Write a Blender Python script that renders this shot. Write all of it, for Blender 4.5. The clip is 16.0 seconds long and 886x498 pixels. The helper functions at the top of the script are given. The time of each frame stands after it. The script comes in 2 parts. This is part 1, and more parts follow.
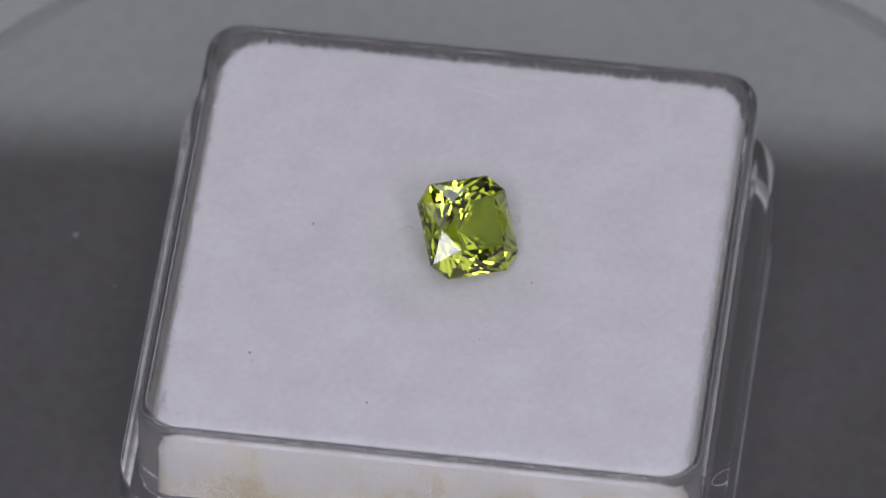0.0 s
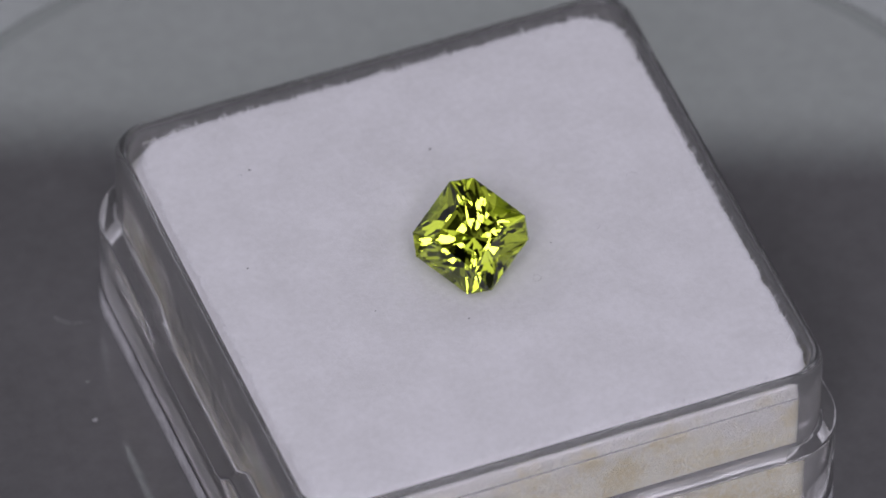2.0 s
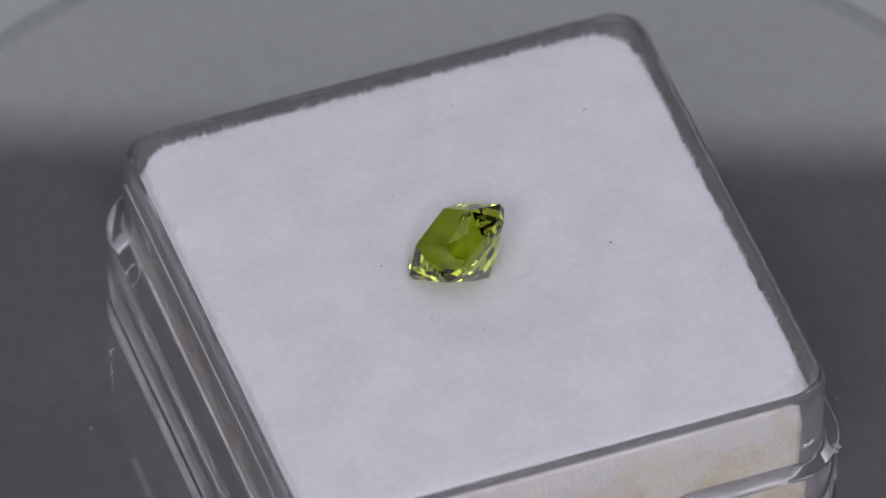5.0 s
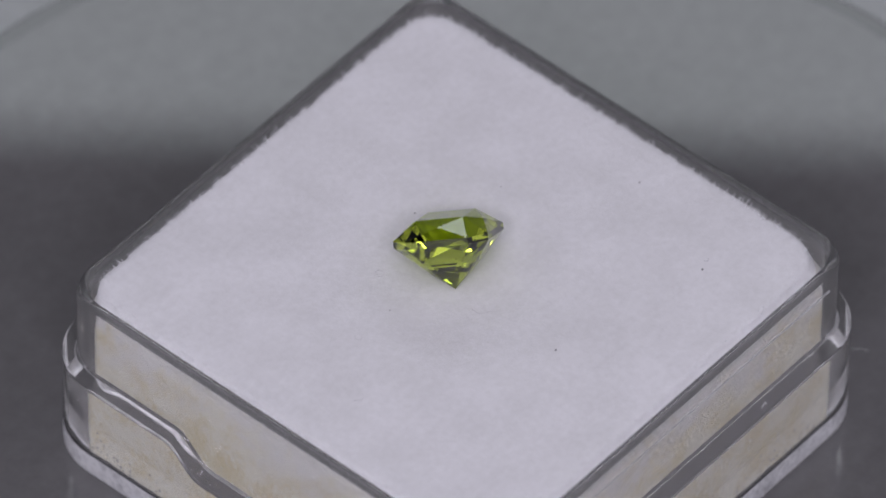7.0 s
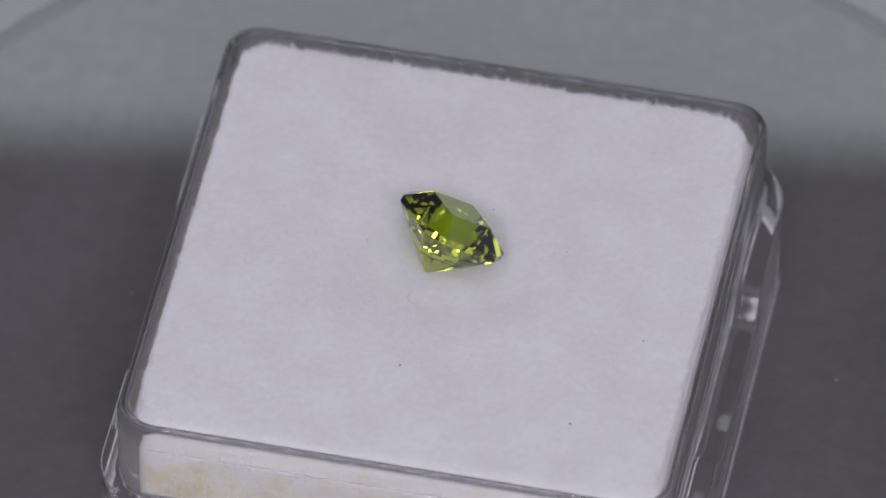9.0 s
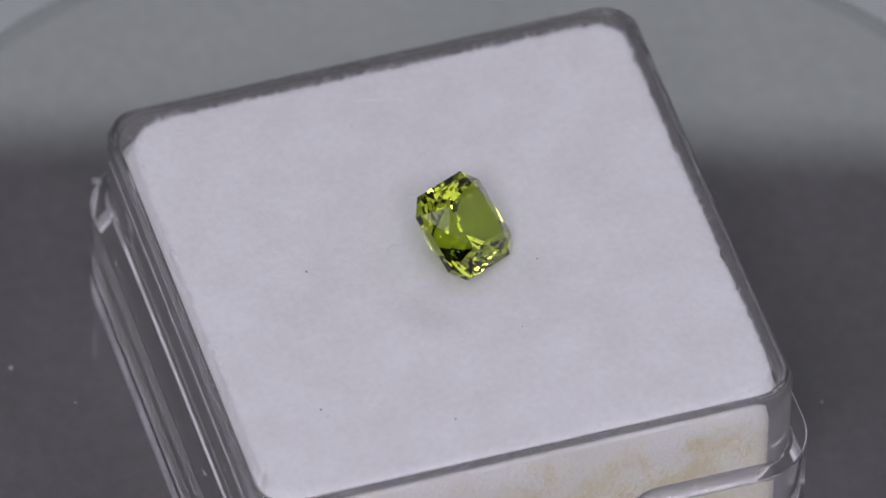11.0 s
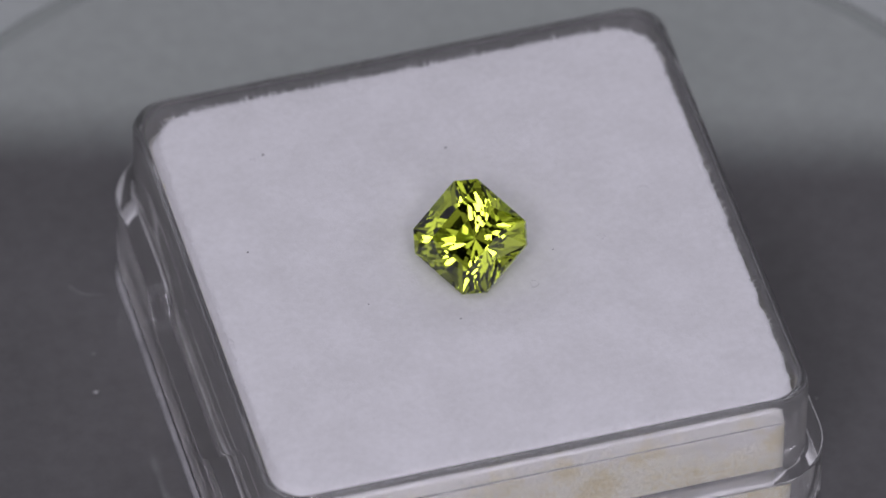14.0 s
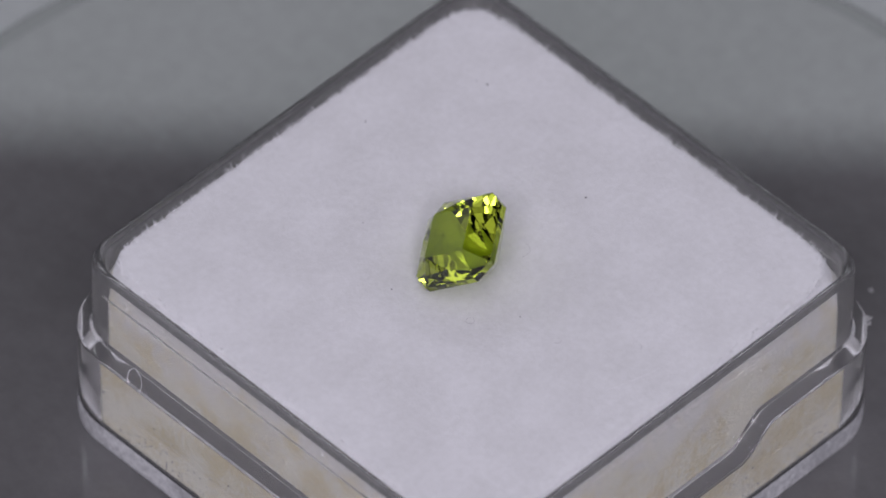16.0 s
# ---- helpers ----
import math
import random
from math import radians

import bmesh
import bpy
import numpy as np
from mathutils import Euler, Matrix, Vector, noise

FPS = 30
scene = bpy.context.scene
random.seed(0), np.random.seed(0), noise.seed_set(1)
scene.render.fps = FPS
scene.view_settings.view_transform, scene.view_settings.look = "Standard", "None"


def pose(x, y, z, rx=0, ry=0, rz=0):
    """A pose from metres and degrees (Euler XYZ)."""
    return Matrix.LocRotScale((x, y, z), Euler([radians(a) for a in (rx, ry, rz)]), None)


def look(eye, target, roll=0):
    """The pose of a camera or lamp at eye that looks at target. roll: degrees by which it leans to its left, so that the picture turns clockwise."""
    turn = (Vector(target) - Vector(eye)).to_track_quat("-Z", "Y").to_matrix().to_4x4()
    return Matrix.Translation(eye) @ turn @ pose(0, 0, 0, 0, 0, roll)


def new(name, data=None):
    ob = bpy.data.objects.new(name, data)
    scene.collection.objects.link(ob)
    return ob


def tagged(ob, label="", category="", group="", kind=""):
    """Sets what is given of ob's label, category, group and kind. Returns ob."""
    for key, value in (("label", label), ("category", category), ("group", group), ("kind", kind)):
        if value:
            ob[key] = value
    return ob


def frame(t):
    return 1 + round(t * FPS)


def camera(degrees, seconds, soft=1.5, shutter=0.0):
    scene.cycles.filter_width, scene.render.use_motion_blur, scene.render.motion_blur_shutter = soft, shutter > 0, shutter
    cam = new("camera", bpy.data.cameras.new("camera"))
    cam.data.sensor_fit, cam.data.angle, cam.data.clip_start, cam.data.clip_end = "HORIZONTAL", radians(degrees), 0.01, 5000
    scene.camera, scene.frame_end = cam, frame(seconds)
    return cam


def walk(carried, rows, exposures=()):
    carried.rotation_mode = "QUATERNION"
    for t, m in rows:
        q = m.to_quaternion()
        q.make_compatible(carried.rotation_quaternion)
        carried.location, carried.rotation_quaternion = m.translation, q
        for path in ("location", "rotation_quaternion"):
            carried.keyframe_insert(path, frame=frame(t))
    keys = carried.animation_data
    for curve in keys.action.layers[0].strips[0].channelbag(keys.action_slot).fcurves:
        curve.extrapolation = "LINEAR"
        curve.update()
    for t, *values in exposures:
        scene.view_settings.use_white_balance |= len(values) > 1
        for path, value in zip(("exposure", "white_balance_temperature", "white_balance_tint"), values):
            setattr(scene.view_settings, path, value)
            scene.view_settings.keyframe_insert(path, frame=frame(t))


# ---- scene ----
MM = 0.001
TOP = 11.1         # height of the foam's surface above the turntable, mm

# ---- camera ----
cam = camera(4.256, 16.0, soft=1.7)
cam.data.dof.use_dof = True        # a macro lens: sharp at the stone, soft at the box's edges
cam.data.dof.focus_distance = 0.598
cam.data.dof.aperture_fstop = 48
EYE = look((0.0, -0.40435, 0.45439), (-0.000824, 0.000847, 0.0111), 0.968)
walk(cam, [(0.0, EYE), (16.0, EYE)],
     [(0.0, -0.05), (1.5, 0.0), (3.0, 0.02), (4.0, 0.08), (6.5, 0.09), (8.0, 0.12), (11.0, 0.12), (12.0, -0.03), (12.5, -0.06), (13.5, 0.0), (14.5, 0.01), (15.5, 0.05), (16.0, 0.09)])

# ---- world and lamps ----
world = bpy.data.worlds.new("world")
scene.world = world
world.use_nodes = True
world.node_tree.nodes["Background"].inputs[0].default_value = (0.9, 0.92, 1.0, 1)
world.node_tree.nodes["Background"].inputs[1].default_value = 0.06


def area_lamp(name, eye, target, width, height, watts, color):
    data = bpy.data.lights.new(name, "AREA")
    data.shape, data.size, data.size_y = "RECTANGLE", width, height
    data.energy, data.color = watts, color
    ob = new(name, data)
    ob.matrix_world = look(eye, target)
    return ob


COOL = (0.90, 0.865, 1.0)
# a broad softbox overhead, two bright panels that flank the lens, added fill at the sides and front, and a strip light
# behind
area_lamp("softbox_lamp", (0.02, -0.20, 0.80), (0, 0, 0.01), 0.66, 0.45, 1.16, COOL)
area_lamp("flank_lamp", (-0.137, -0.462, 0.463), (0, 0, 0.01), 0.18, 0.15, 0.86, COOL)
area_lamp("flank_lamp", (0.141, -0.462, 0.463), (0, 0, 0.01), 0.145, 0.15, 0.70, COOL)
# unseen fill lamps, added to brighten the foam's upright sides
area_lamp("side_fill_lamp", (-0.38, -0.02, 0.27), (0, -0.02, 0.20), 1.0, 0.52, 0.46, COOL)
area_lamp("side_fill_lamp", (0.38, -0.02, 0.27), (0, -0.02, 0.20), 1.0, 0.52, 0.46, COOL)
area_lamp("front_fill_lamp", (0.0, -0.62, 0.17), (0, 0, 0.05), 1.0, 0.28, 0.52, COOL)
area_lamp("back_strip_lamp", (0.0, 0.25, 0.2306), (0.0, 0.0, 0.2306), 0.18, 0.035, 0.058, (0.88, 0.95, 1.0))


# ---- materials ----
def material(name, color, rough=0.5, **inputs):
    mat = bpy.data.materials.new(name)
    mat.use_nodes = True
    p = mat.node_tree.nodes["Principled BSDF"]
    p.inputs["Base Color"].default_value = (*color, 1)
    p.inputs["Roughness"].default_value = rough
    for key, value in inputs.items():
        p.inputs[key.replace("_", " ")].default_value = value
    return mat


def noise_node(mat, scale, detail=4.0, rough=0.55, stretch=(1, 1, 1)):
    nodes, links = mat.node_tree.nodes, mat.node_tree.links
    co, mp, nz = nodes.new("ShaderNodeTexCoord"), nodes.new("ShaderNodeMapping"), nodes.new("ShaderNodeTexNoise")
    mp.inputs["Scale"].default_value = stretch
    links.new(co.outputs["Object"], mp.inputs["Vector"])
    links.new(mp.outputs["Vector"], nz.inputs["Vector"])
    nz.inputs["Scale"].default_value = scale
    nz.inputs["Detail"].default_value = detail
    nz.inputs["Roughness"].default_value = rough
    return nz.outputs["Fac"]


def tint(mat, sources, dark, light, lo=0.35, hi=0.65):
    """Colour between dark and light by the mean of the noise sources."""
    nodes, links = mat.node_tree.nodes, mat.node_tree.links
    fac = sources[0]
    for s in sources[1:]:
        mix = nodes.new("ShaderNodeMix")
        mix.data_type = "FLOAT"
        mix.inputs[0].default_value = 0.5
        links.new(fac, mix.inputs[2]), links.new(s, mix.inputs[3])
        fac = mix.outputs[0]
    ramp = nodes.new("ShaderNodeValToRGB")
    ramp.color_ramp.elements[0].position, ramp.color_ramp.elements[1].position = lo, hi
    ramp.color_ramp.elements[0].color, ramp.color_ramp.elements[1].color = (*dark, 1), (*light, 1)
    links.new(fac, ramp.inputs["Fac"])
    links.new(ramp.outputs["Color"], nodes["Principled BSDF"].inputs["Base Color"])


def relief(mat, source, strength, depth):
    nodes, links = mat.node_tree.nodes, mat.node_tree.links
    bump = nodes.new("ShaderNodeBump")
    bump.inputs["Strength"].default_value, bump.inputs["Distance"].default_value = strength, depth
    links.new(source, bump.inputs["Height"])
    links.new(bump.outputs["Normal"], nodes["Principled BSDF"].inputs["Normal"])


def vary_rough(mat, source, lo, hi):
    nodes, links = mat.node_tree.nodes, mat.node_tree.links
    span = nodes.new("ShaderNodeMapRange")
    span.inputs["From Min"].default_value, span.inputs["From Max"].default_value = 0.3, 0.7
    span.inputs["To Min"].default_value, span.inputs["To Max"].default_value = lo, hi
    links.new(source, span.inputs["Value"])
    links.new(span.outputs["Result"], nodes["Principled BSDF"].inputs["Roughness"])


FOAM = material("white_foam", (0.86, 0.86, 0.87), 0.95)
tint(FOAM, [noise_node(FOAM, 380, 5), noise_node(FOAM, 2600, 4, 0.7)], (0.80, 0.795, 0.80), (0.90, 0.895, 0.91), 0.36, 0.62)
relief(FOAM, noise_node(FOAM, 5200, 5, 0.7), 0.5, 0.00006)
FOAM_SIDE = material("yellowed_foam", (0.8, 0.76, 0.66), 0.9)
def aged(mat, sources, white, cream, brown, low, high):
    """Cream with brownish grain, blending to white towards the foam's upper edge (heights low to high)."""
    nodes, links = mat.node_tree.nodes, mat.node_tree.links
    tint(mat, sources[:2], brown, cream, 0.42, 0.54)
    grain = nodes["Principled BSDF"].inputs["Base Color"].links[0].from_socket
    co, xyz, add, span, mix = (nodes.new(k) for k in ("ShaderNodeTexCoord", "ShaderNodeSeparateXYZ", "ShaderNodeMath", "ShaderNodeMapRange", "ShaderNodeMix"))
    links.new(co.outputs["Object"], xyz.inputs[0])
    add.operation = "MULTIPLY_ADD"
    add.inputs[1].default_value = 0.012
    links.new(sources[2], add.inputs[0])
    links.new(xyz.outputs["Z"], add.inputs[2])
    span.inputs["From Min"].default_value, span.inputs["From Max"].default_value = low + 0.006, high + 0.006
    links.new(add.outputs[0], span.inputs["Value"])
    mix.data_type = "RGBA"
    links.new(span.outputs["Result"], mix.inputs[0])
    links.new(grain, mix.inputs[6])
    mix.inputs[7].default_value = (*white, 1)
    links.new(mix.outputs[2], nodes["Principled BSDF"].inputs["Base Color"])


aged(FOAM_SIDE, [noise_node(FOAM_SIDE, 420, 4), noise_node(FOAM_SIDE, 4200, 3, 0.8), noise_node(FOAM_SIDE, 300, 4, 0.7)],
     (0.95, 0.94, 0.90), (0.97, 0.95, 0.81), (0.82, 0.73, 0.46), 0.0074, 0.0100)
relief(FOAM_SIDE, noise_node(FOAM_SIDE, 4200, 4, 0.8), 1.0, 0.0005)
FIBRE = material("white_fibre", (0.88, 0.88, 0.89), 0.8)
GRAIN = material("bright_grain", (0.97, 0.97, 0.96), 0.25)
PLASTIC = material("clear_polystyrene", (0.97, 0.98, 0.975), 0.02, Transmission_Weight=0.965, IOR=1.53)
vary_rough(PLASTIC, noise_node(PLASTIC, 700, 5, 0.7), 0.03, 0.15)
relief(PLASTIC, noise_node(PLASTIC, 180, 2), 0.06, 0.0004)
CLEAR = material("handled_polystyrene", (1.0, 0.995, 0.985), 0.02, Transmission_Weight=0.94, IOR=1.46)
vary_rough(CLEAR, noise_node(CLEAR, 700, 5, 0.7), 0.0, 0.035)
relief(CLEAR, noise_node(CLEAR, 180, 2), 0.04, 0.0003)
FROSTED = material("scuffed_polystyrene", (0.86, 0.86, 0.89), 0.4, Transmission_Weight=0.12, IOR=1.5)
vary_rough(FROSTED, noise_node(FROSTED, 900, 5, 0.7), 0.5, 0.8)
tint(FROSTED, [noise_node(FROSTED, 350, 4), noise_node(FROSTED, 2500, 4, 0.7)], (0.56, 0.56, 0.57), (0.95, 0.95, 0.96), 0.40, 0.56)
GEM = material("green_gem", (0.55, 0.67, 0.05), 0.0, Transmission_Weight=1.0, IOR=1.71)
INCLUSION = material("dark_inclusion", (0.01, 0.012, 0.006), 0.4)
DISC = material("black_acrylic", (0.07, 0.069, 0.071), 0.07, IOR=1.5)
tint(DISC, [noise_node(DISC, 60, 4), noise_node(DISC, 900, 4, 0.7)], (0.122, 0.120, 0.120), (0.154, 0.152, 0.153), 0.38, 0.62)
vary_rough(DISC, noise_node(DISC, 400, 4), 0.022, 0.035)
EDGE = material("black_acrylic_edge", (0.075, 0.073, 0.075), 0.03, IOR=1.5)
vary_rough(EDGE, noise_node(EDGE, 400, 4), 0.022, 0.045)
RING = material("grey_acrylic", (0.21, 0.21, 0.215), 0.03, IOR=1.5)
tint(RING, [noise_node(RING, 60, 4), noise_node(RING, 900, 4, 0.7)], (0.19, 0.19, 0.195), (0.23, 0.23, 0.235), 0.38, 0.62)
TABLE = material("dark_table", (0.08, 0.08, 0.083), 0.12)
tint(TABLE, [noise_node(TABLE, 12, 4), noise_node(TABLE, 300, 4)], (0.07, 0.07, 0.073), (0.09, 0.09, 0.094))
WALL = material("grey_wall", (0.5, 0.5, 0.51), 0.9)
tint(WALL, [noise_node(WALL, 3, 3), noise_node(WALL, 80, 4)], (0.46, 0.46, 0.47), (0.54, 0.54, 0.55))
CEILING = material("dark_ceiling", (0.05, 0.05, 0.05), 0.9)
tint(CEILING, [noise_node(CEILING, 4, 3)], (0.045, 0.045, 0.046), (0.06, 0.06, 0.061))
SPECK = material("dark_lint_and_gaps", (0.20, 0.19, 0.20), 0.8)
HAIR = material("grey_hair", (0.42, 0.41, 0.43), 0.6)
DUST = material("pale_dust", (0.42, 0.42, 0.42), 0.8)


# ---- mesh helpers ----
def finish(bm, name, mat, parent=None, label="", sharp=None):
    bmesh.ops.recalc_face_normals(bm, faces=bm.faces)
    me = bpy.data.meshes.new(name)
    bm.to_mesh(me)
    bm.free()
    me.materials.append(mat)
    if sharp is not None:
        me.polygons.foreach_set("use_smooth", [True] * len(me.polygons))
        me.set_sharp_from_angle(angle=radians(sharp))
    ob = new(name, me)
    ob.parent = parent
    if label:
        ob["label"] = label
    return ob


def rounded(hx, hy, r, z, arc=10, breaks=()):
    """A rounded rectangle as a ring of points in mm, counter-clockwise; breaks: more points along the sides that face x."""
    ring = [(hx, b) for b in breaks]
    for cx, cy, a0 in ((hx - r, hy - r, 0), (-hx + r, hy - r, 90), (-hx + r, -hy + r, 180), (hx - r, -hy + r, 270)):
        ux, uy = math.cos(radians(a0)), math.sin(radians(a0))
        ring.append((cx + r * ux + 0.12 * uy, cy + r * uy - 0.12 * ux))
        for i in range(arc + 1):
            a = radians(a0 + 90 * i / arc)
            ring.append((cx + r * math.cos(a), cy + r * math.sin(a)))
        ring.append((cx - r * uy - 0.12 * ux, cy + r * ux - 0.12 * uy))
        if a0 == 90:
            ring += [(-hx, -b) for b in breaks]
    return [(x, y, z(x, y) if callable(z) else z) for x, y in ring]


def loft(bm, rings, cap_first=True, cap_last=True):
    rows = [[bm.verts.new(Vector(p) * MM) for p in ring] for ring in rings]
    n = len(rows[0])
    for a, b in zip(rows, rows[1:]):
        for i in range(n):
            bm.faces.new((a[i], a[(i + 1) % n], b[(i + 1) % n], b[i]))
    if cap_first:
        bm.faces.new(rows[0][::-1])
    if cap_last:
        bm.faces.new(rows[-1])
    return rows


def strand(bm, points, width):
    """A thin three-sided fibre along the points (mm), tapering to its end."""
    rows = []
    for i, p in enumerate(points):
        w = width * (1 - 0.7 * i / (len(points) - 1))
        d = (Vector(points[min(i + 1, len(points) - 1)]) - Vector(points[max(i - 1, 0)])).normalized()
        u = d.orthogonal().normalized()
        v = d.cross(u)
        rows.append([bm.verts.new((Vector(p) + w * (math.cos(a) * u + math.sin(a) * v)) * MM) for a in (0, 2.094, 4.189)])
    for a, b in zip(rows, rows[1:]):
        for i in range(3):
            bm.faces.new((a[i], a[(i + 1) % 3], b[(i + 1) % 3], b[i]))
    bm.faces.new(rows[0][::-1])
    bm.faces.new(rows[-1])


# ---- the room ----
def slab(name, x0, y0, z0, x1, y1, z1, mat, label):
    bm = bmesh.new()
    bmesh.ops.create_cube(bm, size=1)
    for v in bm.verts:
        v.co = Vector((x0 + (v.co.x + 0.5) * (x1 - x0), y0 + (v.co.y + 0.5) * (y1 - y0), z0 + (v.co.z + 0.5) * (z1 - z0)))
    return tagged(finish(bm, name, mat), label, name.split("_")[0], kind="structure")


slab("tabletop", -0.9, -1.1, -0.042, 0.9, 0.9, -0.012, TABLE, "dark grey satin tabletop under the turntable")
slab("wall_north", -0.9, 0.9, -0.042, 0.9, 0.95, 1.2, WALL, "plain grey wall behind the turntable")
slab("wall_south", -0.9, -1.15, -0.042, 0.9, -1.1, 1.2, WALL, "plain grey wall behind the camera")
slab("wall_east", 0.9, -1.1, -0.042, 0.95, 0.9, 1.2, WALL, "plain grey side wall")
slab("wall_west", -0.95, -1.1, -0.042, -0.9, 0.9, 1.2, WALL, "plain grey side wall")
slab("ceiling", -0.9, -1.1, 1.2, 0.9, 0.9, 1.25, CEILING, "dark unlit ceiling")


# ---- turntable ----
def circle(r, z, n=160):
    return [(r * math.cos(2 * math.pi * i / n), r * math.sin(2 * math.pi * i / n), z) for i in range(n)]


def build_turntable():
    thing = tagged(new("turntable"), "black glossy acrylic turntable with a fine ring groove", "turntable")
    bm = bmesh.new()
    loft(bm, [circle(r, z) for r, z in ((34.9, -6), (35.4, -5.8), (35.4, -0.02), (35.38, 0.0), (34.5, 0.0))])
    platter = finish(bm, "platter", DISC, thing, sharp=2)
    platter.data.materials.append(EDGE)
    for face in platter.data.polygons:
        face.material_index = 0 if face.area > 0.001 else 1
    bm = bmesh.new()
    rows = loft(bm, [circle(r, z) for r, z in ((35.42, -12), (80, -12), (80.5, -11.5), (80.5, -0.5), (80, 0.0), (35.44, 0.0), (35.42, -0.02))], False, False)
    for i in range(160):
        bm.faces.new((rows[-1][i], rows[-1][(i + 1) % 160], rows[0][(i + 1) % 160], rows[0][i]))
    finish(bm, "outer_ring", RING, thing, "dark grey satin ring round the platter", 2)
    return thing


# ---- clear box ----
BOX = (0.58, 0.46)      # the box's middle on the turntable, mm


def ledge(x, y):
    """Height of the outer shell's rim: lower along the middle of the two sides that face x."""
    if abs(x) < 12.0 or abs(y) > 11:
        return 6.5
    f = min(1, max(0, (6.4 - abs(y)) / 2.3))
    return 6.5 - 1.6 * f * f * (3 - 2 * f)


def build_box():
    thing = tagged(new("gem_box"), "clear plastic square gem box without its lid", "box")
    hx, hy = 14.11, 14.15
    sx, sy = 15.15, 15.22
    breaks = (-6.4, -6.0, -5.65, -5.25, -4.85, -4.5, -4.1, 4.1, 4.5, 4.85, 5.25, 5.65, 6.0, 6.4)

    def outer(o, z):
        return rounded(sx - o, sy - o, 3.5 - 1.65 * o, z, breaks=breaks)

    def inner(o, z):
        return rounded(hx - o, hy - o, 1.8 - 0.2 * o, z, breaks=breaks)

    rings = [outer(o, z) for o, z in ((1.3, 0.0), (0.3, 0.0), (0.12, 0.04), (0.04, 0.15), (0.0, 0.4), (0.0, 1.1), (0.0, 1.6))]
    rings += [outer(o, lambda x, y, dz=dz: ledge(x, y) + dz) for o, dz in ((0.0, -0.2), (0.0, -0.1), (0.03, -0.03), (0.1, 0.0), (0.12, 0.0), (0.86, 0.0), (0.88, 0.0), (0.94, 0.03))]
    rings += [inner(0.0, lambda x, y, dz=dz: ledge(x, y) + dz) for dz in (0.1, 0.2)]
    rings += [inner(o, z) for o, z in ((0, 10.9), (0.01, 11.0), (0.1, 11.3), (0.16, 11.37), (0.26, 11.4), (0.37, 11.38), (0.45, 11.3),
                                       (0.49, 11.15), (0.52, 10.9), (0.53, 9.5), (0.56, 0.85), (0.57, 0.75), (0.72, 0.58), (1.1, 0.52))]
    bm = bmesh.new()
    loft(bm, rings)
    body = finish(bm, "body", PLASTIC, thing, "clear polystyrene wall with a stepped ledge and rounded rim", 40)
    body.visible_shadow = False
    # the walls are dulled by handling, the foot is scuffed white, the rim is still bright
    body.data.materials.append(CLEAR)
    body.data.materials.append(FROSTED)
    for face in body.data.polygons:
        z = face.center.z / MM
        out = max(abs(face.center.x), abs(face.center.y)) / MM > 14.6 or math.hypot(face.center.x, face.center.y) / MM > 19.5
        face.material_index = 2 if 0.01 < z < 1.5 and out else 1 if z < 10.94 else 0
    for s in (-1, 1):
        bm = bmesh.new()
        strand(bm, [(x, s * (hy + 0.01), 9.9) for x in (-12.2, -11.9, 0.0, 11.9, 12.2)], 0.10)
        ridge = finish(bm, "detent_ridge", PLASTIC, thing, "fine moulded ridge along the wall", 40)
        ridge.visible_shadow = False
    # chipped and scuffed spots on the edge of the outer shell
    rng = random.Random(12)
    for x0, x1, y, z, n in ((-9.6, -8.1, -15.12, 6.46, 9), (-6.9, -6.3, 14.75, 6.5, 4), (13.6, 14.15, 14.35, 6.52, 26)):
        bm = bmesh.new()
        for _ in range(n):
            m = pose(rng.uniform(x0, x1) * MM, (y + rng.uniform(-0.04, 0.04) * (6 if n > 20 else 1)) * MM, (z + (rng.uniform(0, 0.35) if n > 20 else 0)) * MM, 0, 0, rng.uniform(0, 90)) @ Matrix.Diagonal((1.6, 0.7, 0.5, 1))
            bmesh.ops.create_icosphere(bm, subdivisions=1, radius=rng.uniform(0.03, 0.08) * MM, matrix=m)
        finish(bm, "scuff", DUST, thing, "pale chipped scuff on the plastic edge")
    return thing


# ---- foam ----
def foam_height(x, y):
    d = max(abs(x), abs(y)) / 13.3
    n = noise.noise((x * 0.25, y * 0.25, 3.1)) * 0.035 + noise.noise((x * 1.3, y * 1.3, 7.7)) * 0.022
    h = 0.14 * (1 - d ** 3) + n
    # pressed flat where the stone lies
    near = max(0.0, min(1.0, (5.6 - math.hypot(x - 0.45, y + 0.1)) / 2.8))
    return TOP + h * (1 - near) + -0.068 * near


def trim(x, y):
    """Share by which the cut upper edge stands back: most along one side and at the two corners beside it."""
    t = 0.009 * max(0.0, (y - 12.0) / 1.46) + 0.004 * max(0.0, (-x - 12.0) / 1.46) + 0.002
    for cx, cy, w in ((-12.9, 12.9, 0.018), (12.9, 12.9, 0.020), (-12.9, -12.9, 0.010)):
        t += w * max(0.0, 1 - math.hypot(x - cx, y - cy) / 2.6)
    return t


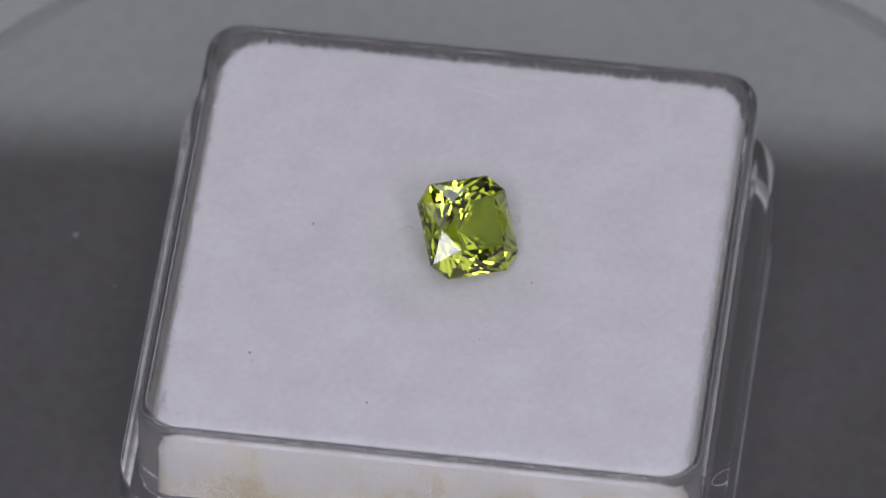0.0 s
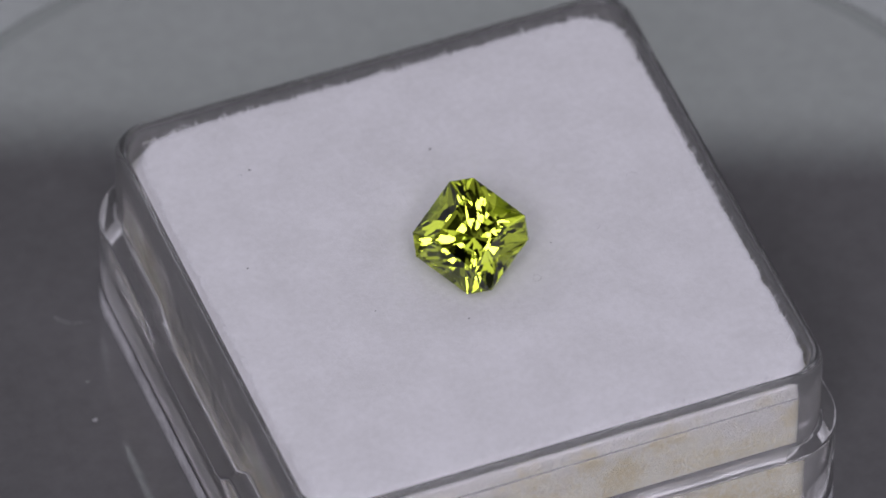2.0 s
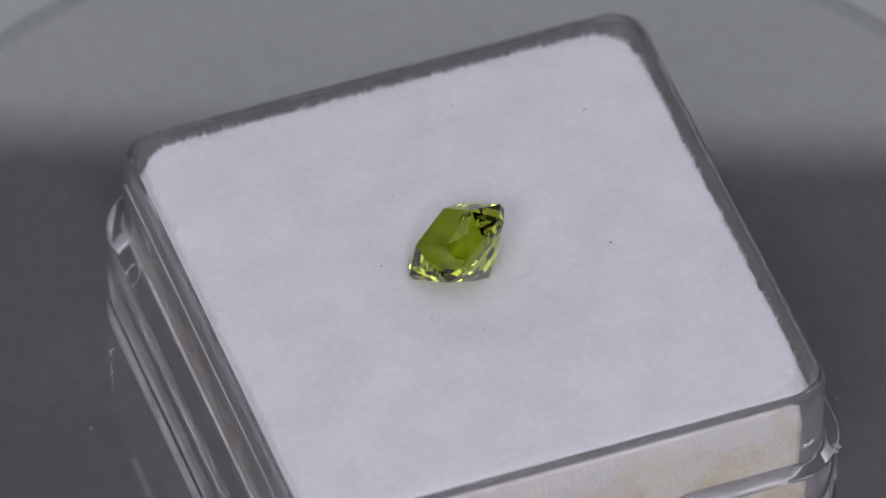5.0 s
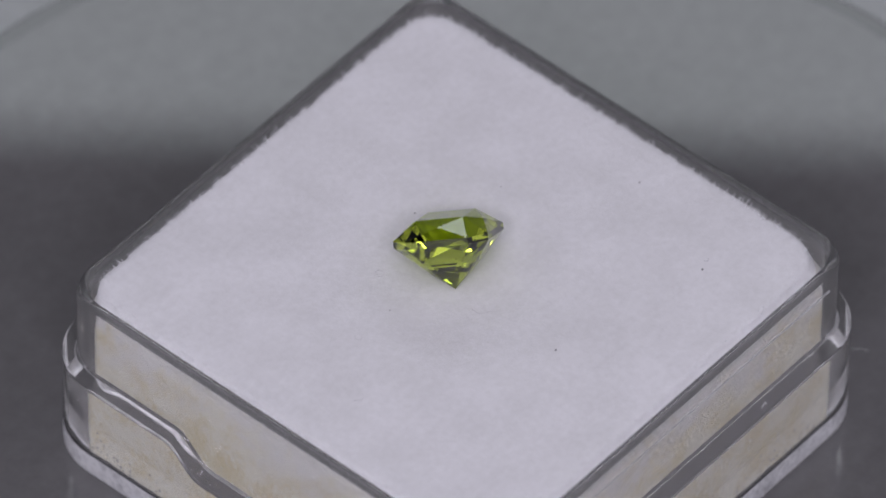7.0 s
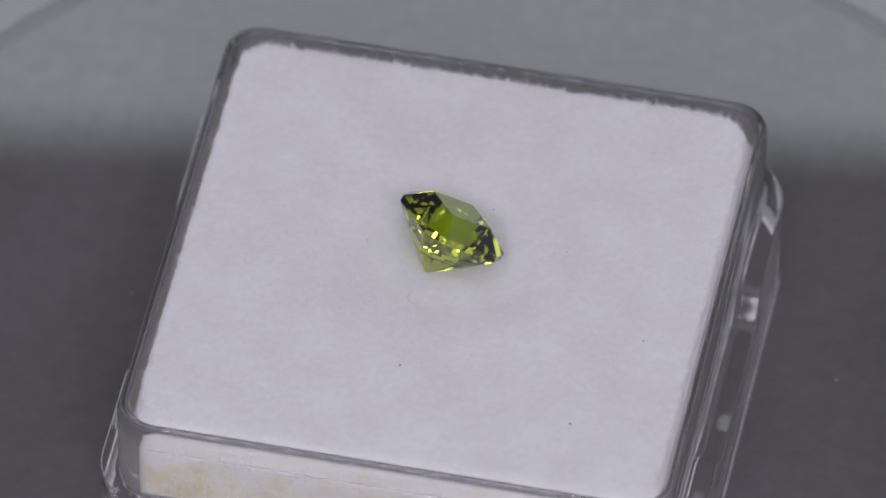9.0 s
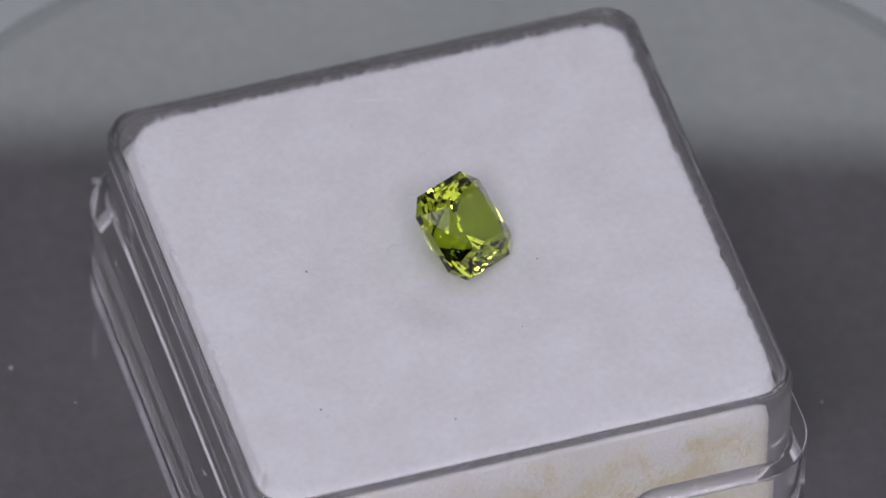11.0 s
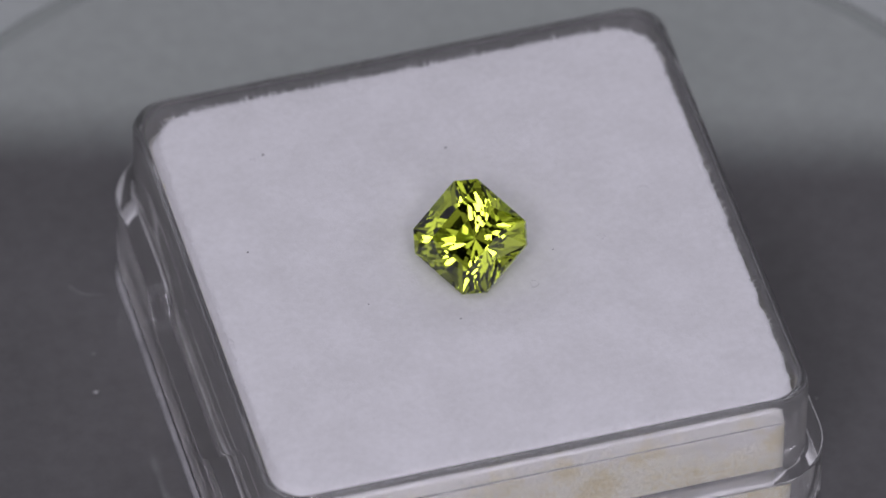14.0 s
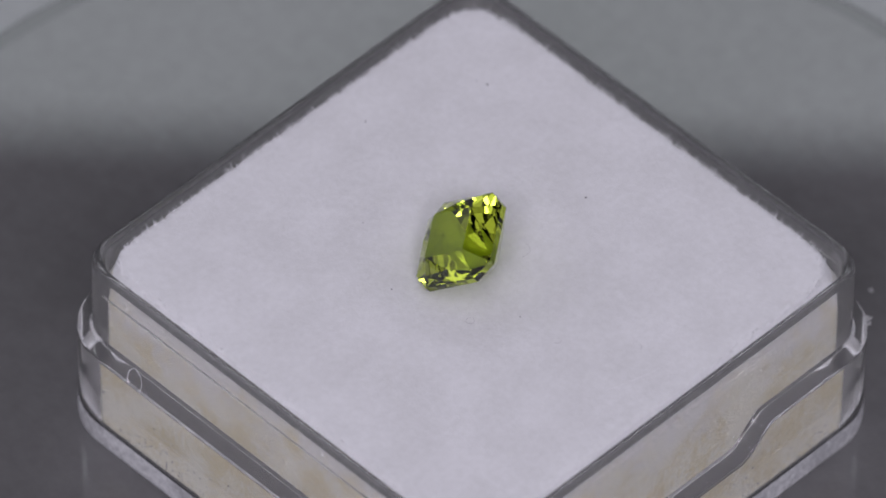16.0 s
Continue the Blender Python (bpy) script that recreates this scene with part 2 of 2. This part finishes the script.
def build_foam():
    hx, hy = 13.42, 13.46
    bm = bmesh.new()
    outline = rounded(hx, hy, 1.66, 0, arc=12)
    dense = []
    for p, q in zip(outline, outline[1:] + outline[:1]):
        n = max(1, int(math.dist(p, q) / 0.22))
        dense += [(p[0] + (q[0] - p[0]) * i / n, p[1] + (q[1] - p[1]) * i / n) for i in range(n)]
    rough = [0.995 - 0.013 * max(0, noise.noise((x * 0.9, y * 0.9, 1.0)) + 0.8 * noise.noise((x * 3, y * 3, 5.0)) + 0.5 * noise.noise((x * 9, y * 9, 2.0))) - trim(x, y) for x, y in dense]
    steps = [0.01, 0.05] + [0.1 + 0.86 * i / 34 for i in range(35)] + [0.98, 0.992, 0.998, 0.999]
    rings = []
    for s in steps:
        k = max(0.0, (s - 0.85) / 0.15) if s < 0.999 else 0.4
        drop = {0.98: 0.02, 0.992: 0.07, 0.998: 0.16, 0.999: 0.9}.get(s, 0)
        rings.append([(x * s * (1 + k * (f - 1)), y * s * (1 + k * (f - 1)), foam_height(x * s, y * s) - drop) for (x, y), f in zip(dense, rough)])
    loft(bm, rings, True, False)
    pad = tagged(finish(bm, "foam_pad", FOAM, None, sharp=70), "soft white fibrous foam pad filling the clear box", "foam pad")
    bm = bmesh.new()
    side = [rings[-1]]
    for z in (9.6, 9.0, 8.3, 7.6, 7.0, 6.2, 5.5, 4.7, 4.0, 3.2, 2.5, 1.8, 1.2, 0.9, 0.55):
        e = 0.99 if z < 0.8 else 1.0085
        side.append([(x * e * (1 - 0.004 * max(0, noise.noise((x * 0.8, y * 0.8, z)) + noise.noise((x * 2.5, y * 2.5, z * 2)))), y * e * (1 - 0.004 * max(0, noise.noise((x * 0.8, y * 0.8, z + 9)) + noise.noise((x * 2.5, y * 2.5, z * 2 + 9)))), z) for (x, y) in dense])
    loft(bm, side, False, True)
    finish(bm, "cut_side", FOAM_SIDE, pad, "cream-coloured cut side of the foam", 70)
    # loose fibres along the upper edge
    rng = random.Random(4)
    bm = bmesh.new()
    for _ in range(2600):
        i = rng.randrange(len(dense))
        x, y = dense[i]
        f = rough[i] * rng.uniform(0.97, 0.998)
        x, y = x * f, y * f
        z = foam_height(x, y) - 0.12
        a = math.atan2(y, x) + rng.uniform(-1.3, 1.3)
        out = rng.uniform(0.02, 0.24)
        up = rng.uniform(0.05, 0.32)
        strand(bm, [(x, y, z), (x + out * 0.5 * math.cos(a), y + out * 0.5 * math.sin(a), z + up * 0.6), (x + out * math.cos(a), y + out * math.sin(a), z + up)], 0.021)
    tagged(finish(bm, "fuzz", FIBRE, pad, "short white fibres along the edge"), kind="stuff")
    # bright grains caught against the plastic
    bm = bmesh.new()
    for _ in range(700):
        i = rng.randrange(len(dense))
        x, y = dense[i]
        r = rng.choice((0.015, 0.02, 0.02, 0.025, 0.03, 0.045, 0.06))
        m = pose(x * 1.0075 * MM, y * 1.0075 * MM, rng.uniform(1.6, 10.4) * MM, rng.uniform(0, 90), rng.uniform(0, 90), 0)
        bmesh.ops.create_icosphere(bm, subdivisions=1, radius=r * MM, matrix=m)
    tagged(finish(bm, "grains", GRAIN, pad, "tiny bright grains on the foam's side"), kind="stuff")
    # dark specks that stand for shaded gaps between the foam's foot and the plastic
    bm = bmesh.new()
    for _ in range(1100):
        i = rng.randrange(len(dense))
        x, y = dense[i]
        m = pose(x * 1.0075 * MM, y * 1.0075 * MM, (1.0 + min(2.4, rng.expovariate(1.5))) * MM, rng.uniform(0, 90), rng.uniform(0, 90), 0)
        bmesh.ops.create_icosphere(bm, subdivisions=1, radius=rng.choice((0.02, 0.03, 0.03, 0.045, 0.06)) * MM, matrix=m)
    tagged(finish(bm, "gap_specks", SPECK, pad, "dark specks standing for the gaps between the foam's foot and the plastic"), kind="stuff")
    return pad


# ---- gem ----
def build_gem():
    a, b, k, g = 2.47, 2.44, 0.856, 0.17
    crown, table, culet = 1.06, 1.24, -2.75
    pts = []
    for sx in (-1, 1):
        for sy in (-1, 1):
            for z in (-g, g):
                pts += [(sx * a, sy * (b - k), z), (sx * (a - k), sy * b, z)]
            pts += [(sx * table, sy * (table - 0.05), crown), (sx * (table - 0.05), sy * table, crown)]
    for s in (-1, 1):
        pts += [(s * 1.91, 0, 0.74), (0, s * 1.91, 0.74)]
    # pavilion: a star of blades round the culet and a second ring of blades that meets the girdle
    def ring(rho, azimuths, roundness, bulge):
        for quarter in range(4):
            for d in azimuths:
                az = radians(90 * quarter + d)
                cx, cy = abs(math.cos(az)), abs(math.sin(az))
                flat = min(a / max(cx, 1e-6), b / max(cy, 1e-6), (a + b - k) / (cx + cy))
                r = rho * bulge * (flat * (1 - roundness) + 2.62 * roundness)
                pts.append((r * math.cos(az), r * math.sin(az), -g + (culet + g) * (1 - rho ** 1.13)))

    ring(0.78, (0, 45), 0.0, 1.012)
    ring(0.60, (22.5, 67.5), 0.0, 1.03)
    ring(0.33, (-15, 15, 33, 57), 0.35, 1.0)
    pts.append((0, 0, culet))
    bm = bmesh.new()
    for p in pts:
        bm.verts.new(Vector(p) * MM)
    hull = bmesh.ops.convex_hull(bm, input=bm.verts)
    bmesh.ops.delete(bm, geom=[v for v in bm.verts if not v.link_faces], context="VERTS")
    bmesh.ops.dissolve_limit(bm, angle_limit=radians(0.6), verts=bm.verts, edges=bm.edges)
    gem = tagged(finish(bm, "gemstone", GEM), "faceted yellow-green gemstone leaning on white foam", "gemstone")
    for x, y, z, r in ((0.35, -0.5, -0.6, 0.045), (-0.3, -0.85, -0.3, 0.05), (0.1, -0.7, 0.2, 0.03), (-0.7, 0.4, -0.5, 0.04)):
        bm = bmesh.new()
        bmesh.ops.create_icosphere(bm, subdivisions=1, radius=r * MM, matrix=Matrix.Translation(Vector((x, y, z)) * MM))
        finish(bm, "inclusion", INCLUSION, gem, "tiny dark inclusion inside the stone")
    return gem


GEM_TURN = Matrix(((0.5387, 0.7494, -0.385), (-0.8001, 0.312, -0.5123), (-0.2638, 0.5841, 0.7677))).to_4x4()


# ---- lint and dust ----
def build_speck(r, seed):
    rng = random.Random(seed)
    bm = bmesh.new()
    bmesh.ops.create_icosphere(bm, subdivisions=2, radius=r * MM)
    for v in bm.verts:
        v.co = Vector((v.co.x * rng.uniform(0.7, 1.5), v.co.y * rng.uniform(0.6, 1.1), v.co.z * 0.6 + 0.3 * r * MM))
    return bm


def build_curl(seed, length, bend, width):
    rng = random.Random(seed)
    bm = bmesh.new()
    x = y = 0.0
    a = rng.uniform(0, 6.28)
    pts = []
    for i in range(14):
        pts.append((x, y, 0.02 + 0.05 * math.sin(i * 0.5) ** 2))
        a += bend * rng.uniform(0.5, 1.4)
        x, y = x + length / 14 * math.cos(a), y + length / 14 * math.sin(a)
    strand(bm, pts, width)
    return bm


def on_foam(x, y):
    return pose(x * MM, y * MM, (foam_height(x - BOX[0], y - BOX[1]) + 0.0) * MM)


moving = []
moving.append((build_turntable(), pose(0, 0, 0)))
moving.append((build_box(), pose(BOX[0] * MM, BOX[1] * MM, 0)))
moving.append((build_foam(), pose(BOX[0] * MM, BOX[1] * MM, 0)))
moving.append((build_gem(), Matrix.Translation(Vector((0.46, -0.35, 2.092 + TOP)) * MM) @ GEM_TURN))

for i, (x, y, r) in enumerate(((1.45, 7.6, 0.055), (-7.6, 9.6, 0.06), (-5.2, -1.68, 0.035), (4.79, -0.46, 0.03), (-10.1, 3.36, 0.05), (-1.0, -3.8, 0.04))):
    ob = tagged(finish(build_speck(r, i), "lint_speck", SPECK), "tiny dark lint speck on the white foam", "lint", "specks on the foam")
    moving.append((ob, on_foam(x, y)))
for i, (x, y, length, bend, w) in enumerate(((3.06, -2.64, 1.5, 0.5, 0.012), (1.97, 2.55, 1.3, 0.2, 0.010), (7.29, -0.56, 0.9, 0.35, 0.010), (10.6, 2.2, 0.9, 0.25, 0.010), (-8.1, 9.3, 0.5, 0.3, 0.016))):
    ob = tagged(finish(build_curl(i, length, bend, w), "hair_fibre", HAIR), "fine curled grey hair lying on the white foam", "hair", "hairs on the foam")
    moving.append((ob, on_foam(x, y)))
# a light scratch in the foam, laid on as a thin pale strand
bm = bmesh.new()
strand(bm, [(0.0, 0.0, 0.0), (-0.1, -0.7, 0.03), (-0.35, -1.5, 0.03), (-0.6, -2.4, 0.03), (-1.05, -3.5, 0.0)], 0.015)
ob = tagged(finish(bm, "foam_scratch", FIBRE), "pale scratch in the white foam, made as a thin strand", "fibre")
moving.append((ob, on_foam(11.5 + BOX[0], 1.5 + BOX[1])))
for i, (x, y, r) in enumerate(((-17.45, 5.9, 0.12), (9.2, 21.0, 0.12), (16.05, 0.46, 0.13), (-16.9, 8.5, 0.05), (-18.6, -6.0, 0.06), (17.9, -4.2, 0.05), (-5.0, -18.0, 0.06), (6.0, 18.5, 0.05))):
    ob = tagged(finish(build_speck(r, 30 + i), "dust_speck", DUST), "pale dust speck on the black turntable", "dust", "dust on the turntable")
    moving.append((ob, pose(x * MM, y * MM, 0)))
bm = bmesh.new()
strand(bm, [(0.42, -0.62, 0.02), (0.15, -0.45, 0.05), (-0.05, -0.12, 0.1), (-0.02, 0.12, 0.14), (0.2, 0.15, 0.12), (0.65, 0.02, 0.06), (1.05, -0.3, 0.03), (1.3, -0.66, 0.02)], 0.024)
ob = tagged(finish(bm, "white_hair", FIBRE), "thin white hair looped on the box's plastic ledge", "hair")
moving.append((ob, pose((BOX[0] - 9.75) * MM, (BOX[1] - 14.55) * MM, 6.5 * MM)))
ob = tagged(finish(build_curl(77, 2.2, 0.12, 0.016), "dust_fibre", DUST), "pale bent fibre on the black turntable", "fibre")
moving.append((ob, pose(-16.9 * MM, 13.3 * MM, 0)))


def motions():
    """The turntable and all that stands on it turn evenly, clockwise from above."""
    for thing, place in moving:
        walk(thing, [(i * 0.25, pose(0, 0, 0, 0, 0, 1.48 - 30.492 * (i * 0.25 - 14.5)) @ place) for i in range(65)])


motions()
